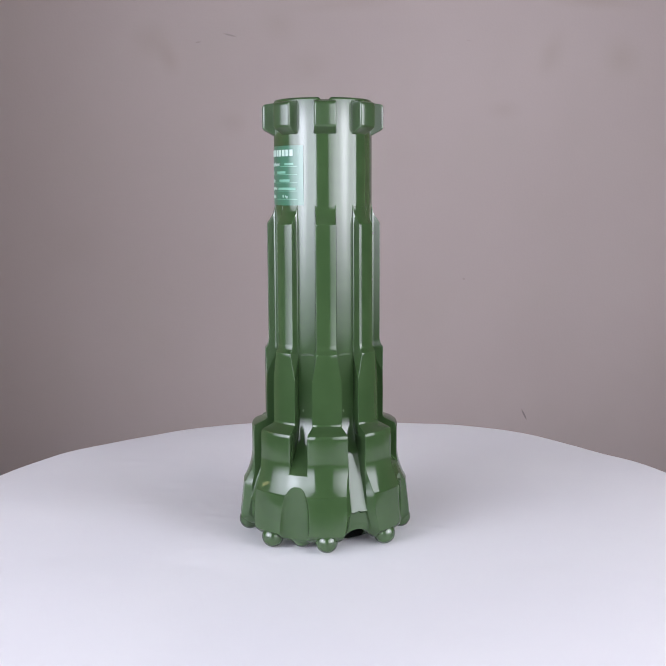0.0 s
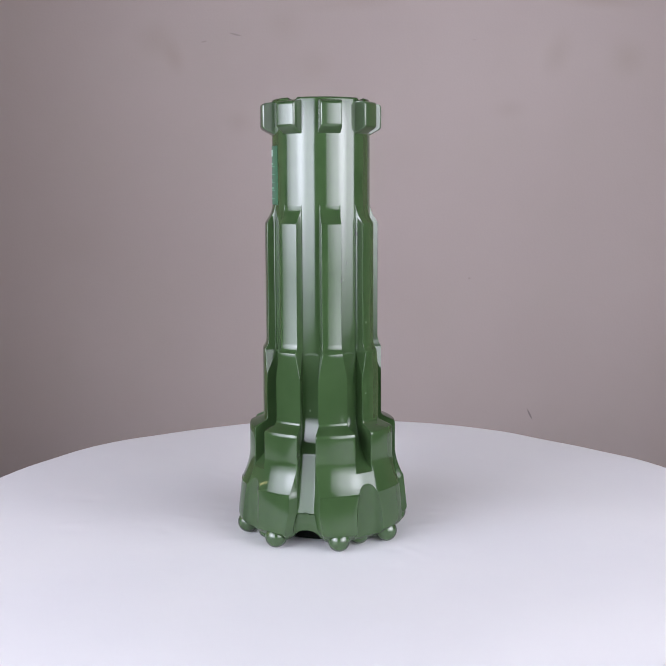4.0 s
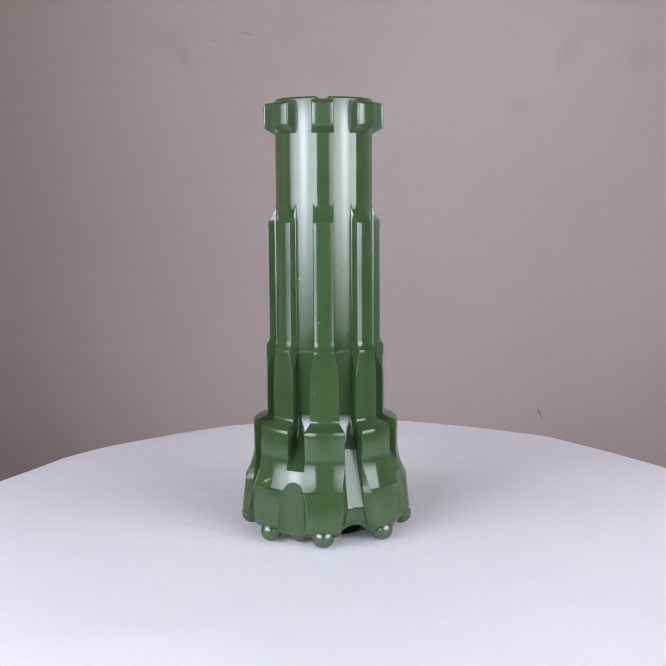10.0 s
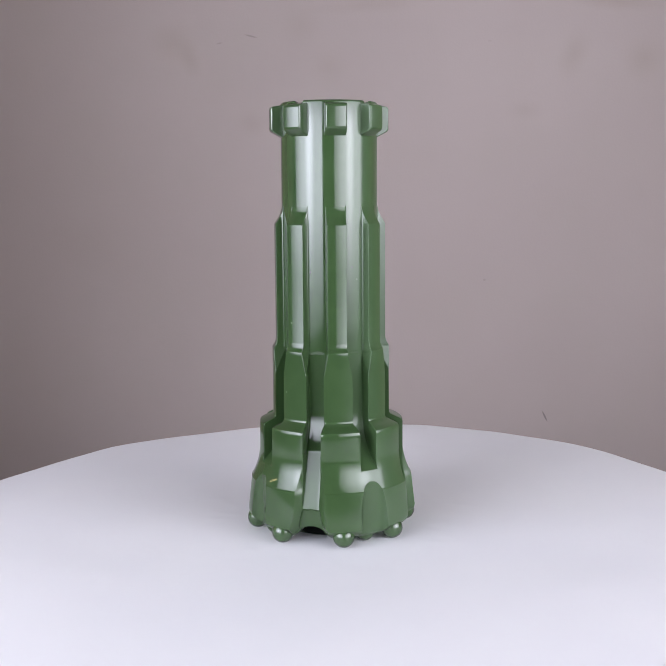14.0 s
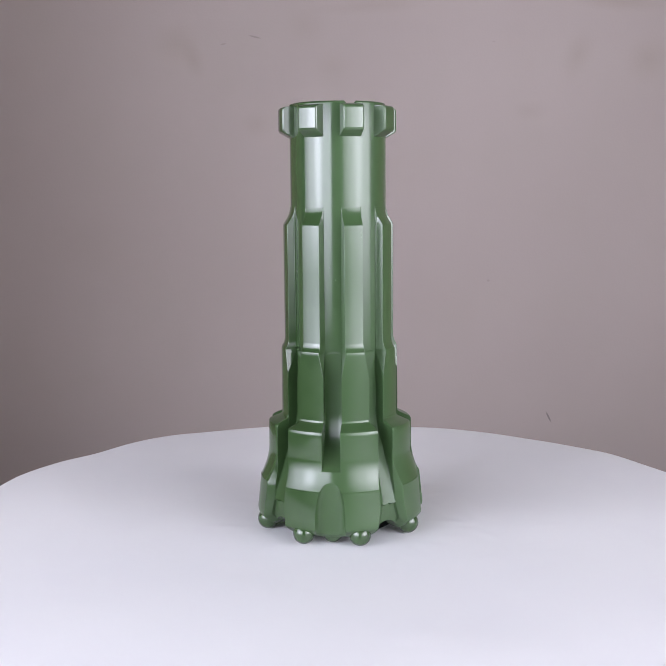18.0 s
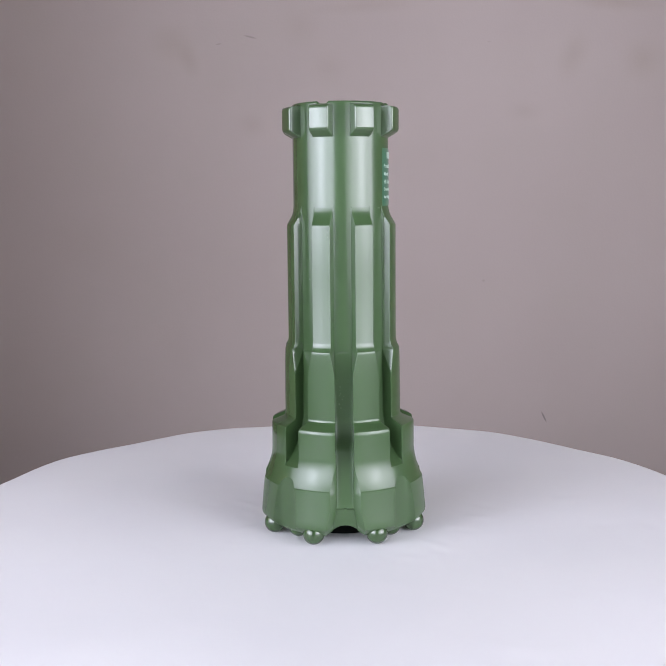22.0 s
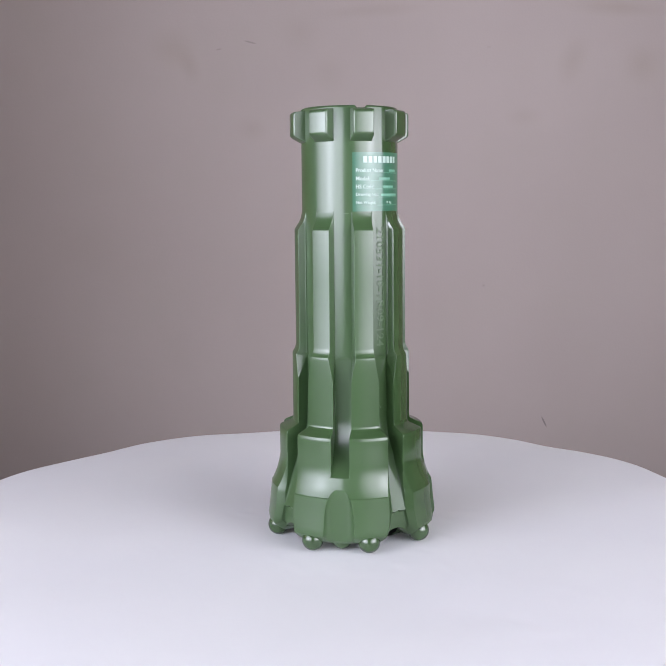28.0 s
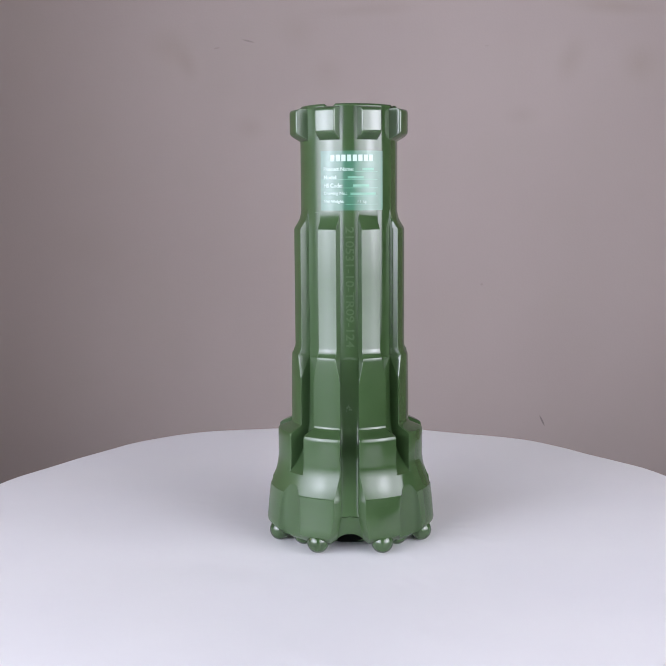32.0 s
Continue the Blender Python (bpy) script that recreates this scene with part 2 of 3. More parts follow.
# ---- the stand under the turntable ----
def stand():
    th = tagged(empty("side_table", pose(0, 0, FZ)), "plain pale table that carries the turntable", "table")
    # unseen; made wide and pale so that the bit mirrors a bright surface
    part("tabletop", box(0.90, 0.70, 0.03, (0, -0.25, 0.715), 0.003), TABLE, th)
    leg = mesh_of("leg", box(0.04, 0.04, 0.70, (0, 0, 0.35), 0.003), TABLE)
    for x in (-0.41, 0.41):
        for y in (-0.56, 0.06):
            part("leg", leg, TABLE, th).location = (x, y, 0)
    return th


stand()


# ---- softboxes beside the camera ----
def softbox(m, w, h, mat):
    th = tagged(empty("softbox", m), "square photo softbox with a glowing white front cloth", "studio light", "softboxes")
    part("front_cloth", box(w, h, 0.004), mat, th, "glowing white diffuser cloth")
    rings = []
    for z, k in ((-0.006, 1.03), (-0.05, 1.0), (-0.26, 0.35), (-0.30, 0.2)):
        rings.append([(k * w / 2 * sx, k * h / 2 * sy, z) for sx, sy in ((-1, -1), (1, -1), (1, 1), (-1, 1))])
    part("hood", loft(rings), CLOTH, th, "black cloth hood")
    inv = m.inverted()
    at = m @ Vector((0, 0, -0.20))
    pole = tube([(at.x, at.y, FZ + 0.02), (at.x, at.y, at.z)], 0.016)
    pole.transform(inv)
    part("pole", pole, STEEL, th)
    for k in range(3):
        a = k * 2.0944
        leg = box(0.40, 0.022, 0.022, (0.20, 0, 0), 0.003)
        leg.transform(inv @ Matrix.Translation((at.x, at.y, FZ + 0.011)) @ Matrix.Rotation(a, 4, "Z"))
        part("leg", leg, STEEL, th)
    return th


# ---- turntable ----
EDGE = 0.2914
# the hem's waves: how many round the edge, cosine and sine parts in millimetres
WAVES = [(1, 3.7, 4.3), (2, -1.5, 2.5), (3, -1.5, 1.75), (4, -0.33, 0.41), (5, -0.39, -1.0), (6, 0.25, -0.9), (7, 0.44, 0.48),
         (8, -0.65, 0.41), (9, -0.89, -0.16), (10, -0.33, -0.66), (11, 0.19, -0.63), (12, 0, -1.96), (13, -0.92, -0.16), (14, -0.33, 0)]
SAG = [(1, -0.25, 0), (2, 0.27, -0.77), (3, -0.3, -0.19)]


def waves(table, a):
    t = radians(a)
    return 0.001 * sum(c * math.cos(n * t) + s * math.sin(n * t) for n, c, s in table)


def edge_radius(a):
    """The cover's uneven edge, by the angle in degrees."""
    return EDGE + waves(WAVES, a) + 0.0003 * math.sin(radians(29 * a))


def sheet_height(x, y):
    r = math.hypot(x, y)
    k = min(max((r - 0.075) / 0.19, 0), 1)
    z = (0.0030 + waves(SAG, math.degrees(math.atan2(y, x)))) * k * k * (3 - 2 * k)
    s = min(max((r - 0.06) / 0.05, 0), 1)
    z += s * 0.0009 * noise.noise((x * 13, y * 13, 1.0)) + s * 0.0003 * noise.noise((x * 30, y * 30, 4.0))
    # small creases, pressed into the cloth
    for cx, cy, ln, tn, hgt in CREASES:
        t = radians(tn)
        u, v = (x - cx) * math.cos(t) + (y - cy) * math.sin(t), (y - cy) * math.cos(t) - (x - cx) * math.sin(t)
        z += hgt * math.exp(-(u / ln) ** 2 - (v / 0.0040) ** 2)
    return z


_rng = random.Random(5)
CREASES = []
for _k in range(60):
    _a, _r = _rng.uniform(0, 6.283), 0.068 + 0.075 * _rng.random() ** 1.6
    CREASES.append((_r * math.cos(_a), _r * math.sin(_a), _rng.uniform(0.004, 0.014), _rng.uniform(0, 180), _rng.choice((-1, 1)) * _rng.uniform(0.00012, 0.0004)))
# loose groups of shallow creases further out
for _k in range(9):
    _a, _r, _t = _rng.uniform(0, 6.283), _rng.uniform(0.13, 0.235), _rng.uniform(0, 180)
    for _j in range(4):
        CREASES.append((_r * math.cos(_a) + _rng.uniform(-0.012, 0.012), _r * math.sin(_a) + _rng.uniform(-0.012, 0.012), _rng.uniform(0.006, 0.014), _t + _rng.uniform(-25, 25), _rng.choice((-1, 1)) * _rng.uniform(0.00015, 0.0004)))


def turntable():
    th = tagged(empty("turntable", pose(0, 0, 0)), "round turntable covered with a smooth white sheet", "turntable")
    na, nr = 240, 84
    bm = bmesh.new()
    mid = bm.verts.new((0, 0, 0))
    prev = None
    for j in range(1, nr + 1):
        ring = []
        for i in range(na):
            a = 360 * i / na
            r = edge_radius(a) * (j / nr)
            x, y = r * math.cos(radians(a)), r * math.sin(radians(a))
            ring.append(bm.verts.new((x, y, sheet_height(x, y))))
        for i in range(na):
            k = (i + 1) % na
            if prev:
                bm.faces.new((prev[i], ring[i], ring[k], prev[k]))
            else:
                bm.faces.new((mid, ring[i], ring[k]))
        prev = ring
    # rolled edge and hanging hem
    for dr, dz in ((0.0015, -0.0006), (0.0022, -0.0022), (0.0010, -0.006), (-0.003, -0.012)):
        ring = []
        for i in range(na):
            a = 360 * i / na
            r = edge_radius(a)
            c, s = math.cos(radians(a)), math.sin(radians(a))
            ring.append(bm.verts.new(((r + dr) * c, (r + dr) * s, sheet_height(r * c, r * s) + dz)))
        for i in range(na):
            k = (i + 1) % na
            bm.faces.new((prev[i], ring[i], ring[k], prev[k]))
        prev = ring
    part("cover_sheet", bm, SHEET, th, "white sheet with small creases and an uneven edge", 60)
    rings = [[(r * math.cos(a), r * math.sin(a), z) for a in np.linspace(0, 2 * math.pi, 96, endpoint=False)]
             for r, z in ((0.255, -0.003), (0.262, -0.006), (0.262, -0.020), (0.250, -0.024))]
    part("platter", loft(rings), TABLE, th)
    part("spindle", tube([(0, 0, -0.024), (0, 0, -0.070)], 0.08, 48), TABLE, th)
    return th


# ---- the drill bit ----
R_SHANK, TOP, FLUTE = 0.0329, 0.2948, 0.0061
R_FLOOR, GROOVE = 0.0324, 0.0459     # the flutes' floor, and the radius of their run-out
TAN, COS = math.tan(radians(22.5)), math.cos(radians(22.5))
UQ = (0.0, 0.35, 0.60, 0.80, 0.93, 1.0)     # steps across half a flute


def hollow(q, deep):
    """How far a flute's rounded floor has risen, q of the way to its wall."""
    return deep * (1 - max(1 - q ** 4, 0) ** (1 / 4))


def polar(r, deg, z):
    return (r * math.cos(radians(deg)), r * math.sin(radians(deg)), z)


def shank():
    """The round shaft: a notched rim on top, run-in of the flutes below."""
    angles = list(range(360))

    def lateral(a):
        return abs(((a + 22.5) % 45) - 22.5)

    def arch(a):
        l = min(R_SHANK * math.sin(radians(lateral(a))) / (FLUTE + 0.0006), 1)
        return 0.1288 - 0.0036 * (1 - math.sqrt(max(1 - l * l, 0)))

    us = np.linspace(0, 1, 40)
    du = [math.degrees(math.atan2(FLUTE * u, R_FLOOR + hollow(u, 0.0008))) for u in us]
    ru = [math.hypot(FLUTE * u, R_FLOOR + hollow(u, 0.0008)) for u in us]

    def floor_r(a, most):
        return min(float(np.interp(lateral(a), du, ru)), most)

    def rim(a):
        d = abs(((a - 67.5 + 45) % 90) - 45)
        k = min(max((d - 4.5) / 3.0, 0), 1)
        return TOP - 0.0015 * (1 - k)

    rings = []
    for z, most in ((0.055, 0.0316), (0.0780, 0.03225), (0.0865, 0.03235), (0.0872, 0.0337), (0.0890, 0.0338), (0.0960, 0.0335), (0.1060, 0.0331), (0.1130, R_SHANK - 0.00005), (0.1180, R_SHANK - 0.00005)):
        rings.append([polar(floor_r(a, most), a, z) for a in angles])
    for k, d in ((0.0, -0.0030), (0.0, -0.0017), (0.12, -0.0012), (0.45, -0.0007), (0.85, -0.0002), (1.0, 0.0002), (1.0, 0.0010), (1.0, 0.0050)):
        rings.append([polar(floor_r(a, R_SHANK) * (1 - k) + R_SHANK * k, a, arch(a) + d) for a in angles])
    rings.append([polar(R_SHANK, a, 0.15) for a in angles])
    rings.append([polar(R_SHANK, a, 0.27) for a in angles])
    rings.append([polar(R_SHANK, a, rim(a) - 0.0014) for a in angles])
    rings.append([polar(R_SHANK - 0.0002, a, rim(a) - 0.0007) for a in angles])
    rings.append([polar(R_SHANK - 0.0007, a, rim(a) - 0.0002) for a in angles])
    rings.append([polar(R_SHANK - 0.0016, a, rim(a)) for a in angles])
    rings.append([polar(0.0225, a, TOP - 0.0028) for a in angles])
    rings.append([polar(0.0165, a, TOP - 0.0035) for a in angles])
    rings.append([polar(0.0150, a, TOP - 0.006) for a in angles])
    rings.append([polar(0.0150, a, 0.20) for a in angles])
    return loft(rings)


def spline():
    """One long rib, with its ramps and the wider foot between the flutes, whose upper end is cut back by a slanting facet on each side."""
    lv = [(0.2268, 0.0326, 0.0064), (0.2245, 0.03305, 0.0064), (0.2225, 0.0335, 0.0064), (0.2205, 0.0342, 0.0064), (0.2185, 0.0352, 0.0064), (0.2148, 0.03755, 0.0065), (0.2140, 0.03805, 0.0065), (0.2132, 0.0383, 0.0065), (0.18, 0.0383, 0.0065), (0.1350, 0.0383, 0.0065),
          (0.1336, 0.0385, 0.0065), (0.1320, 0.0389, 0.0065), (0.1306, 0.0395, 0.0066), (0.1295, 0.0403, 0.0066), (0.1288, 0.0407, 0.0066), (0.1280, 0.0408, 0.0066)]
    lv += [(z, 0.0408, 0.0066) for z in np.arange(0.1265, 0.1090, -0.0015)] + [(0.1060, 0.0408, 0.0066), (0.10, 0.0409, 0.0066), (0.074, 0.0409, 0.0066)]
    rings = []
    for z, r, hw in lv:
        facet = hw + 0.19 * max(0.1288 - z, 0)
        x = r
        for _ in range(6):      # where the flute's wall meets the outside
            y = min(facet, x * TAN - FLUTE / COS) if z < 0.1288 else hw
            x = math.sqrt(r * r - y * y)
        h = math.degrees(math.asin(y / r))
        ring = [polar(r, h * k / 4, z) for k in range(-4, 5)]
        if z < 0.1288:
            xc = min(max((facet + FLUTE / COS) / TAN, 0.0315), x - 0.0004)
            side = [(xc, min(facet, xc * TAN - FLUTE / COS))]
            side += [(q, q * TAN - FLUTE / COS) for q in (xc - 0.35 * (xc - 0.029), xc - 0.7 * (xc - 0.029), 0.029)]
        else:
            q = min(0.0335, r - 0.0005)
            side = [(q, hw + 0.0003), (min(0.0328, r - 0.0006), hw + 0.0006), (0.031, hw + 0.0006), (0.029, hw + 0.0006)]
        ring += [(p, q, z) for p, q in side] + [(p, -q, z) for p, q in reversed(side)]
        rings.append(ring)
    return loft(rings)


def lug():
    lv = [(0.2712, 0.0322, 0.0074), (0.2752, 0.0394, 0.0071), (0.2764, 0.0406, 0.0070), (0.2906, 0.0406, 0.0070), (0.2919, 0.0397, 0.0071), (0.2930, 0.0322, 0.0074)]
    rings = []
    for z, r, hw in lv:
        h = math.degrees(math.asin(hw / r))
        ring = [polar(r, h * k / 4, z) for k in range(-4, 5)]
        ring += [(0.028, hw + 0.0003, z), (0.028, -hw - 0.0003, z)]
        rings.append(ring)
    return loft(rings)


def head():
    """The wide foot of the bit: shoulders, cone, skirt, four through channels and four short flutes with scallops below."""
    def lerp(z, table):
        if z >= table[0][0]:
            return table[0][1]
        for (z0, a), (z1, b) in zip(table, table[1:]):
            if z >= z1:
                return a + (b - a) * (z - z0) / (z1 - z0)
        return table[-1][1]

    # the cone bulges: it steepens towards the skirt
    CONE = [(0.0560 - d, 0.0506 + 0.10 * d + 11.0 * d * d) for d in (0, 0.0025, 0.0045, 0.0060, 0.0080, 0.0100, 0.0120, 0.0140, 0.0160)]
    outer = [(0.0900, 0.0385), (0.0875, 0.0386), (0.0850, 0.0390), (0.0835, 0.0402), (0.0825, 0.0409), (0.0812, 0.0412), (0.0802, 0.0422), (0.0774, 0.0489), (0.0766, 0.0500), (0.0756, 0.0504), (0.0740, 0.0505), (0.0600, 0.0505), (0.0575, 0.05052), *CONE, (0.0378, 0.05606), (0.0372, 0.0566), (0.0300, 0.05741), (0.0200, 0.0585), (0.0140, 0.0592), (0.0118, 0.0589), (0.0102, 0.0577), (0.0078, 0.0550), (0.0058, 0.0518), (0.0046, 0.0480), (0.0044, 0.0400)]
    ramp_b = [(0.0615, 0.0402), (0.0256, 0.0532), (0.0240, 0.0512), (0.0135, 0.0513), (0.0, 0.0500)]
    bev = [(0.0560, 0.0003), (0.0525, 0.0005), (0.0372, 0.0042), (0.0130, 0.0044), (0.0, 0.0040)]
    width = [(0.0800, FLUTE), (0.0620, FLUTE), (0.0612, 0.0058), (0.0250, 0.0058), (0.0236, 0.0062), (0.0125, 0.0082), (0.0, 0.0090)]

    def runout(z):
        if z > 0.0875:      # its end dips under the shaft's skin
            return R_FLOOR + 0.00002 - 12.0 * (z - 0.0875) ** 2
        d = min(0.0875 - z, GROOVE * 0.985)
        return R_FLOOR + 0.00002 + GROOVE - math.sqrt(GROOVE ** 2 - d * d)

    zs = sorted({z for z, _ in outer[:-1]} | {0.0884, 0.0868, 0.0859, 0.0840, 0.079, 0.0820, 0.072, 0.070, 0.068, 0.066, 0.064, 0.0625, 0.0613, 0.0580, 0.0535, 0.0503, 0.0470, 0.0434, 0.0428, 0.0415,
                0.040, 0.0340, 0.0320, 0.0270, 0.0256, 0.0248, 0.0240, 0.0225, 0.0170, 0.0132}, reverse=True)
    levels = [(z, lerp(z, outer)) for z in zs] + [(0.0044, 0.042)]
    rings = []
    for z, r in levels:
        pts = []
        # through channel, about 0 degrees
        fb = runout(z) if z > 0.0622 else lerp(z, ramp_b)
        wi = lerp(z, width)
        bv = lerp(z, bev)
        fb = min(fb, r - 0.0008)
        wo = wi + bv + 0.0003
        ri = max(r - 1.0 * bv, fb + 0.0002)
        lift = 0.0075 * min(max((0.0236 - z) / 0.0170, 0), 1)          # arch over the channel's mouth
        def ax(rad, l, zz, base):
            a = math.degrees(math.asin(min(max(l / rad, -0.99), 0.99)))
            return polar(rad, base + a, zz)
        peak = 0.0022 * max(1 - abs(z - 0.0241) / 0.0022, 0)     # the floor ends in a point
        deep = min(0.0008, 0.7 * (ri - fb))
        drop = (1.0, 0.95, 0.85, 0.70, 0.58, 0.50)
        half = [(min(math.hypot(fb + hollow(q, deep), wi * q), ri - 0.00005), wi * q, z + lift * d + (peak if q == 0 else 0)) for q, d in zip(UQ, drop)]
        half += [(ri, wi + 0.0002, z + 0.42 * lift), (r, wo, z)]
        # short flute and scallop, about 45 degrees
        if z >= 0.0510:
            fa, wa = min(runout(z), r), FLUTE
        elif z > 0.0432:
            fa, wa = r, 0.0012 + 0.0060 * max(z - 0.0434, 0) / 0.0076
        else:
            k = min((0.0432 - z) / 0.0312, 1)
            fa, wa = min(0.0538 - 0.0006 * k, r - 0.0002), max(0.0103 * max(1 - (1 - k) ** 2.6, 0) ** (1 / 2.6), 0.0012)
        a0, a1 = math.degrees(math.asin(wo / r)), 45 - math.degrees(math.asin(wa / r))
        scallop = z <= 0.0432
        sector = [ax(rad, l, zz, 0) for rad, l, zz in half]
        sector += [polar(r, a0 + (a1 - a0) * k / 12, z) for k in range(1, 12)]
        if scallop:
            d = r - fa
            prof = [(r, 1.0), (r - 0.26 * d, 0.94), (r - 0.50 * d, 0.86), (r - 0.68 * d, 0.76), (r - 0.80 * d, 0.64), (r - 0.90 * d, 0.48), (r - 0.97 * d, 0.25), (fa, 0.0)]
        else:
            d = r - fa
            deep = min(0.0008, 0.7 * d)
            prof = [(r, 1.0 + 0.0003 / wa), (r - min(0.0003, 0.2 * d), 1.001)]
            prof += [(min(math.hypot(fa + hollow(q, deep), wa * q), r - min(0.0004, 0.3 * d)), q) for q in reversed(UQ)]
        sector += [ax(rad, -wa * q, z, 45) for rad, q in prof]
        # mirror about 45 degrees, then about 0
        def mirror(p, deg):
            c, s = math.cos(2 * radians(deg)), math.sin(2 * radians(deg))
            return (p[0] * c + p[1] * s, p[0] * s - p[1] * c, p[2])
        quarter = sector + [mirror(p, 45) for p in sector[-2:0:-1]]
        ring = []
        for q in range(4):
            c, s = math.cos(q * math.pi / 2), math.sin(q * math.pi / 2)
            ring += [(p[0] * c - p[1] * s, p[0] * s + p[1] * c, p[2]) for p in quarter]
        rings.append(ring)
    bm = loft(rings)
    bmesh.ops.recalc_face_normals(bm, faces=bm.faces[:])
    edges = []
    for e in bm.edges:
        a, b = (v.co for v in e.verts)
        if len(e.link_faces) == 2 and min(a.z, b.z) > 0.009 and abs(a.z - b.z) > 0.6 * (a - b).length and e.calc_face_angle(0.0) > 0.5 and e.calc_face_angle_signed(0.0) > 0:
            edges.append(e)
    bmesh.ops.bevel(bm, geom=edges, offset=0.0004, segments=2, profile=0.5, affect="EDGES", clamp_overlap=True)
    me = mesh_of("bit_head", bm, PAINT_HEAD, 27)
    me.materials.append(PAINT_CAST)
    me.materials.append(PAINT_CHUTE)
    for f in me.polygons:
        if f.center.z > 0.024 and math.hypot(f.center.x, f.center.y) < lerp(f.center.z, outer) - 0.0015 and (f.center.z > 0.0512 or abs((math.degrees(math.atan2(f.center.y, f.center.x)) + 45) % 90 - 45) < 14):
            f.material_index = 1
            if f.center.z < 0.0618 and abs((math.degrees(math.atan2(f.center.y, f.center.x)) + 45) % 90 - 45) < 14:
                f.material_index = 2
    # even shading round the cone
    normals = [Vector(c.vector) for c in me.corner_normals]
    for f in me.polygons:
        pts = [me.vertices[i].co for i in f.vertices]
        if all(0.0376 <= p.z <= 0.0590 and abs(math.hypot(p.x, p.y) - lerp(p.z, outer)) < 3e-5 for p in pts):
            for i, p in zip(f.loop_indices, pts):
                q = max(p.z, 0.0390)
                slope = (lerp(q - 0.0010, outer) - lerp(q + 0.0010, outer)) / 0.0020
                d = math.hypot(p.x, p.y)
                normals[i] = Vector((p.x / d, p.y / d, slope)).normalized()
    me.normals_split_custom_set(normals)
    return me


def button(r=0.0074):
    """A domed carbide button on a short plug."""
    bm = bmesh.new()
    bmesh.ops.create_uvsphere(bm, u_segments=28, v_segments=18, radius=r)
    for v in bm.verts:
        if v.co.z > 0.2 * r:
            v.co.z = v.co.z * 1.25
    return bm


def text_mesh(text, w, h, bold=0.0, depth=0.0):
    """Letters as flat triangles, fitted into w by h about the middle."""
    cu = bpy.data.curves.new("letters", "FONT")
    cu.body, cu.offset, cu.resolution_u = text, bold, 3
    ob = new("letters", cu)
    dg = bpy.context.evaluated_depsgraph_get()
    me = bpy.data.meshes.new_from_object(ob.evaluated_get(dg))
    bm = bmesh.new()
    bm.from_mesh(me)
    bpy.data.objects.remove(ob)
    bpy.data.curves.remove(cu)
    bpy.data.meshes.remove(me)
    bmesh.ops.triangulate(bm, faces=bm.faces[:])
    xs, ys = [v.co.x for v in bm.verts], [v.co.y for v in bm.verts]
    x0, x1, y0, y1 = min(xs), max(xs), min(ys), max(ys)
    for v in bm.verts:
        v.co.x = ((v.co.x - x0) / (x1 - x0) - 0.5) * w
        v.co.y = ((v.co.y - y0) / (y1 - y0) - 0.5) * h
        v.co.z = 0
    return bm


def plate(w, h, nx=1, ny=1):
    bm = bmesh.new()
    vs = [[bm.verts.new(((i / nx - 0.5) * w, (j / ny - 0.5) * h, 0)) for i in range(nx + 1)] for j in range(ny + 1)]
    for j in range(ny):
        for i in range(nx):
            bm.faces.new((vs[j][i], vs[j][i + 1], vs[j + 1][i + 1], vs[j + 1][i]))
    return bm


def wrap(bm, deg, z, r, dx=0.0, dy=0.0, thick=0.0001, upright=True):
    """Bends a flat piece round the shaft: its x runs round it, its y up it (or the letters stand on their side)."""
    for v in bm.verts:
        x, y = v.co.x + dx, v.co.y + dy
        if not upright:
            x, y = y, -x
        v.co = polar(r, deg + math.degrees(x / r), z + y)
    if thick:
        ret = bmesh.ops.extrude_face_region(bm, geom=bm.faces[:])
        for v in ret["geom"]:
            if isinstance(v, bmesh.types.BMVert):
                k = 1 + thick / r
                v.co.x *= k
                v.co.y *= k
    return bm


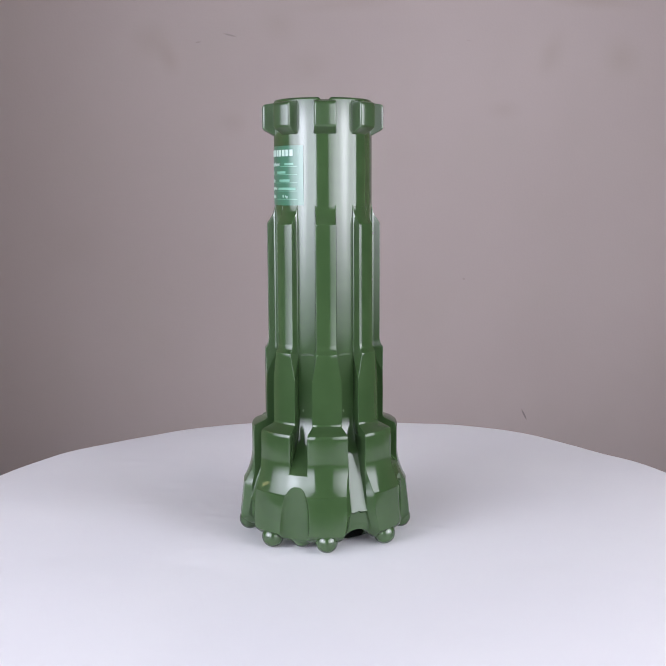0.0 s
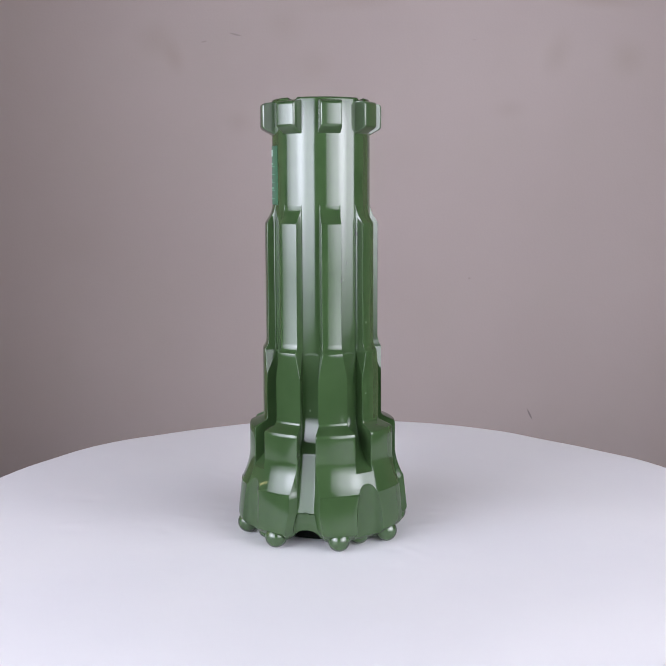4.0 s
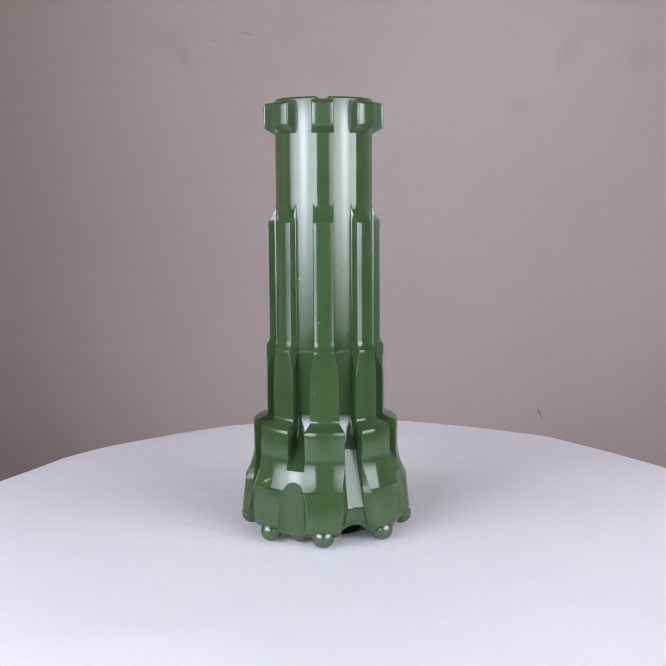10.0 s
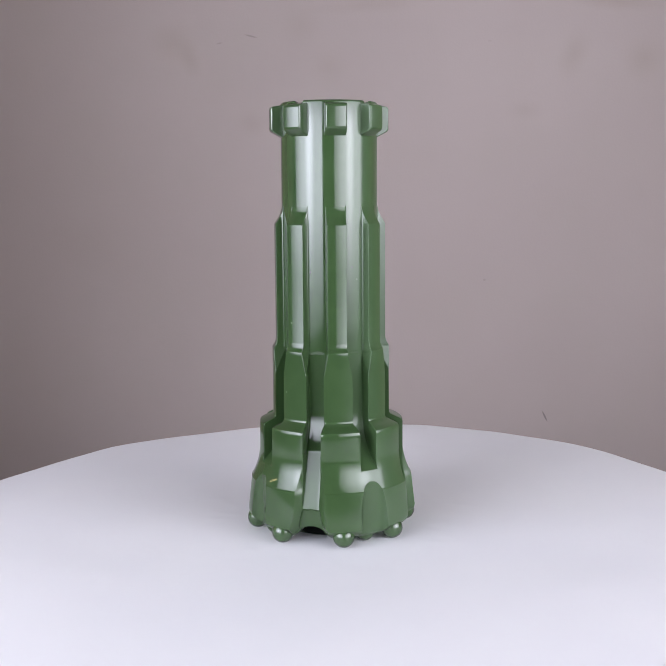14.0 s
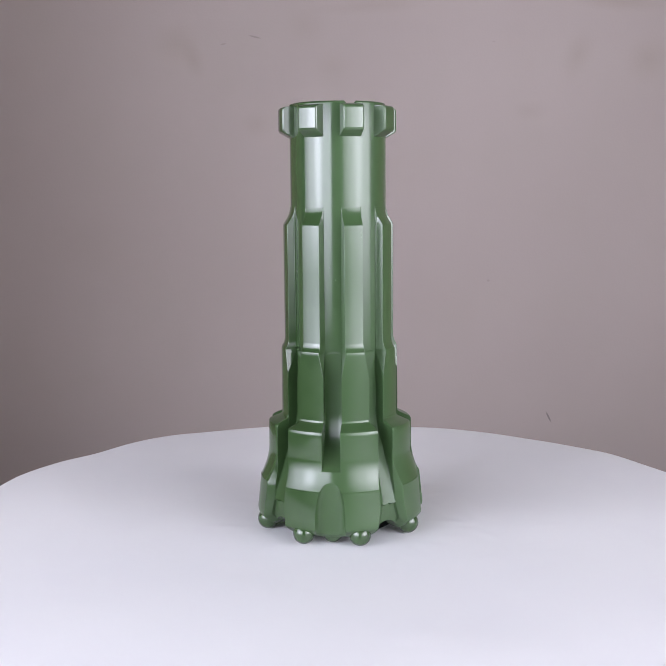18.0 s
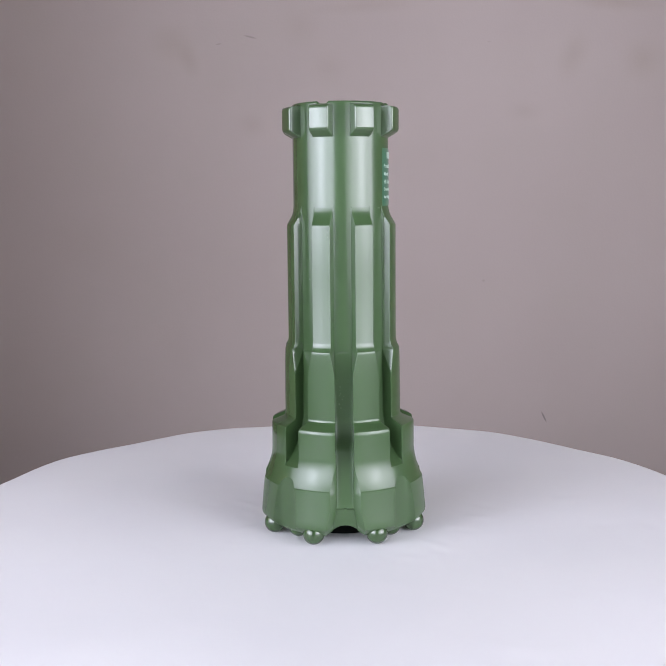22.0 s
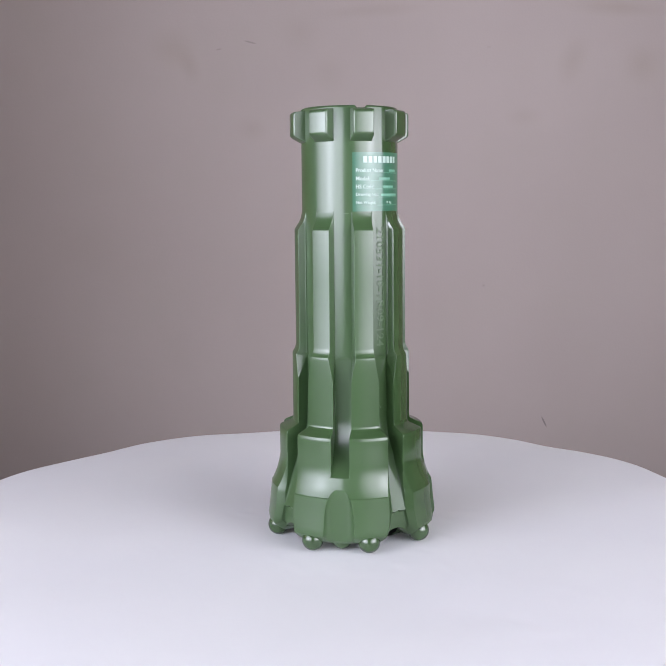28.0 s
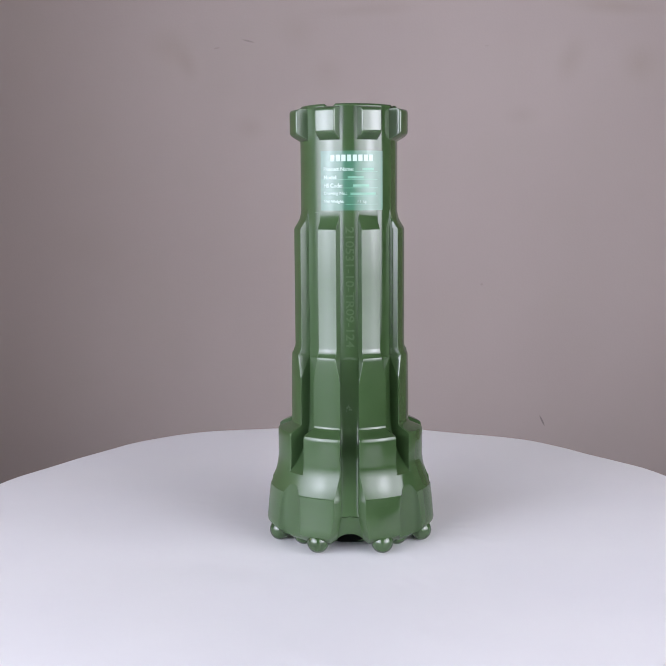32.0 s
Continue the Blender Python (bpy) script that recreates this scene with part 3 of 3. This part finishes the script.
def drill_bit():
    th = tagged(empty("drill_bit"), "glossy dark green painted steel rock drill bit standing on its buttons", "drill bit")
    body = mesh_of("shank", shank(), PAINT, 35)
    body.materials.append(PAINT_GROOVE)
    for f in body.polygons:
        if f.center.z < 0.126 and math.hypot(f.center.x, f.center.y) < R_SHANK - 0.0004:
            f.material_index = 1
    part("shank", body, PAINT, th, "round glossy green shaft with worn paint specks")
    for k in range(8):
        turn = Matrix.Rotation(radians(22.5 + 45 * k), 4, "Z")
        for name, bm, mat, sharp, bevel in (("spline", spline(), PAINT_RIB, 14, 0.0005), ("drive_lug", lug(), PAINT_LUG, 18, 0.0010)):
            bm.transform(turn)
            part(name, bm, mat, th, sharp=sharp, bevel=bevel)
    part("bit_head", head(), PAINT_HEAD, th, "wide fluted head with rounded skirt")
    # front face, shaped and blackened to stand for the shadow inside the mouths
    part("front_face_shade", loft([[polar(r, a, z) for a in range(0, 360, 10)] for r, z in ((0.0420, 0.0098), (0.0408, 0.0062), (0.0388, 0.0036), (0.0350, 0.0022), (0.0200, 0.0018), (0.0060, 0.0018))]), SHADE_BLACK, th, "front face coloured black for the deep shade under the head")
    b, small = mesh_of("button", button(), PAINT_GLOSS, 80), mesh_of("button", button(0.0070), PAINT_GLOSS, 80)
    for k in range(4):
        for s in (-1, 1):
            o = part("button", b, PAINT, th)
            o.location = polar(0.0529, 90 * k + s * 23.8, 0.0070)
            o.rotation_euler = (0, radians(-22), radians(90 * k + s * 23.8))
        o = part("button", small, PAINT, th)
        o.location = polar(0.0447, 90 * k + 45, 0.0070)
    # label: a see-through green sticker, printed in white
    lab = part("label_sticker", wrap(plate(0.0436, 0.0386, 40, 1), 274.6, 0.2452, R_SHANK + 0.0001, thick=0.0001), STICKER, th, "green adhesive label with white print")
    c, zc, rr = 273.6, 0.2452, R_SHANK + 0.00025
    # maker's mark, as a plain bar of blocks
    for k in range(8):
        part("mark_block", wrap(plate(0.0027, 0.0042, 3, 1), c, zc, rr, -0.0127 + 0.0037 * k, 0.0146), INK, lab)
    lines = ("Product Name:", "Model:", "HS Code:", "Drawing No.:", "Net Weight:")
    lw = (0.0203, 0.0095, 0.0128, 0.0160, 0.0140)
    for k, (s, w) in enumerate(zip(lines, lw)):
        y = 0.0075 - 0.0053 * k
        part("printed_line", wrap(text_mesh(s, w, 0.0027, 0.022), c, zc, rr, -0.0190 + w / 2, y), INK, lab)
        u = 0.0190 + 0.0180 - w - 0.0008
        part("underline", wrap(plate(u, 0.0003, 16, 1), c, zc, rr, 0.0180 - u / 2, y - 0.0016), FAINT, lab)
        v = (0.0080, 0.0105, 0.0110, 0.0175, 0.0)[k]
        if v:
            part("printed_value", wrap(plate(v, 0.0015, 10, 1), c, zc, rr, 0.0180 - u / 2 + (0.001, -0.002, 0.0, 0.0, 0)[k], y - 0.0001), FAINT, lab)
        else:
            part("printed_value", wrap(text_mesh("11 kg", 0.0060, 0.0022, 0.008), c, zc, rr, 0.0180 - u / 2, y), INK, lab)
    # small chips, runs and flakes in the paint
    chips = [(82.1, 0.1822, 0.0330, 82, 1.2, 1.6, CHIP), (37.5, 0.1766, 0.0330, 37, 1.3, 1.4, SPECK), (42.5, 0.1880, 0.0330, 42, 0.6, 1.0, CHIP), (62.5, 0.1480, 0.0384, 62, 1.3, 1.5, SPECK),
             (57.8, 0.1009, 0.0410, 59, 0.9, 1.1, SPECK), (309.4, 0.0898, 0.0327, 316, 1.1, 2.0, SPECK), (358.0, 0.0898, 0.0325, 0, 1.0, 1.6, SPECK),
             (55.7, 0.2067, 0.0340, 1, 1.2, 1.6, CHIP),
             (229.8, 0.2246, 0.0330, 230, 3.4, 0.9, SPECK), (165.0, 0.2090, 0.0384, 164, 0.8, 2.4, SPECK), (165.2, 0.2058, 0.0384, 164, 0.7, 0.8, SPECK), (131.9, 0.1854, 0.0330, 132, 0.7, 1.3, CHIP),
             (32.2, 0.1767, 0.0384, 30, 1.0, 2.4, CHIP), (138.3, 0.1771, 0.0330, 138, 0.8, 1.0, SPECK)]
    flakes = random.Random(8)
    for mid, low, high, count in ((177.5, 0.088, 0.105, 9), (269.4, 0.090, 0.0965, 8)):
        for k in range(count):
            d = mid + flakes.uniform(-3, 3)
            chips.append((d, flakes.uniform(low, high), 0.0325 / math.cos(radians(d - round(mid / 90) * 90)), round(mid / 90) * 90, flakes.uniform(0.5, 1.3), flakes.uniform(0.6, 1.4), SPECK))
    for deg, z, r, way, w, h, mat in chips:
        bm = bmesh.new()
        bmesh.ops.create_circle(bm, cap_ends=True, segments=9, radius=0.0005)
        bmesh.ops.solidify(bm, geom=bm.faces[:], thickness=0.00012)
        for v in bm.verts:
            k = 1 + 0.35 * noise.noise(v.co * 3000 + Vector((deg, z * 100, 0)))
            v.co = Vector((v.co.x * w * k, v.co.y * h * k, v.co.z))
        bm.transform(Matrix.Translation(polar(r, deg, z)) @ Matrix.Rotation(radians(way), 4, "Z") @ Matrix.Rotation(radians(90), 4, "Y") @ Matrix.Rotation(radians(90), 4, "Z"))
        part("paint_chip", bm, mat, th)
    part("stamped_number", wrap(text_mesh("210531-10-TR09-124", 0.0800, 0.0058, 0.012), 271.0, 0.1752, R_SHANK - 0.00005, 0, 0, 0.0003, False), STAMP_GLINT, th, "number stamped along the groove")
    return th


bit = drill_bit()
table = turntable()

for side in (-1, 1):
    az = radians((50 if side < 0 else 47) * side)
    at = Vector((1.15 * math.sin(az), -1.15 * math.cos(az), 0.385))
    core, rim = (SOFT_L if side < 0 else SOFT_R)
    lamp = softbox(look(at, (0, 0, 0.30)) @ pose(0, 0, 0, 0, 180, 0), 1.60, 0.84, diffuser_material("softbox_cloth", rim, core, (0.935, 0.955, 1.12) if side < 0 else (0.95, 0.955, 1.075), 0.35))
    if side < 0:
        # a black flag on the wall's side keeps light off the wall
        part("flag", box(0.01, 0.86, 0.60, (0.83, 0, 0.30)), CLOTH, lamp, "black cloth flag")


def strip_light():
    """A warm tube on a thin stand, beside the bit."""
    th = tagged(empty("strip_light", pose(-0.85, 0.06, FZ)), "thin warm tube light on a black stand", "studio light")
    rod = tube([(0, 0, -0.11), (0, 0, 0.11)], 0.0045, 16)
    rod.transform(Matrix.Translation((0, 0, 0.24 - FZ)) @ Matrix.Rotation(radians(90), 4, "X"))
    part("tube", rod, diffuser_material("warm_glass", 16.0, 16.0, (1.0, 0.80, 0.42)), th, "glowing warm tube")
    # added tray, unseen: its lip blocks the tube's reflection in the shaft
    rings = [[(x, y, 0.24 - FZ + z) for x, z in ((-0.012, -0.004), (-0.010, 0.012), (0.078, 0.012), (0.082, -0.0105), (0.080, -0.0105), (0.076, 0.010), (-0.008, 0.010), (-0.010, -0.004))] for y in (-0.12, 0.12)]
    part("tube_blocker", loft(rings), CLOTH, th, "black tray added to hide the tube from the shaft")
    part("pole", tube([(-0.012, 0, 0.008), (-0.012, 0, 0.25 - FZ)], 0.006), CLOTH, th)
    part("base_plate", box(0.16, 0.16, 0.008, (-0.012, 0, 0.004), 0.002), CLOTH, th)
    return th


strip_light()


# ---- what moves ----
def motions():
    rows_a, rows_b = [], []
    for t in range(33):
        a = -SPIN * t
        c, s = math.cos(radians(a)), math.sin(radians(a))
        x, y = OFF[0] * c - OFF[1] * s, OFF[0] * s + OFF[1] * c
        rows_a.append((t, pose(x, y, 0, 0, 0, a) @ pose(0, 0, 0, -0.155, 0, PSI)))
        rows_b.append((t, pose(0, 0, 0, LEAN) @ pose(0, 0, 0, 0, 0, a)))
    walk(bit, rows_a)
    walk(table, rows_b)


motions()
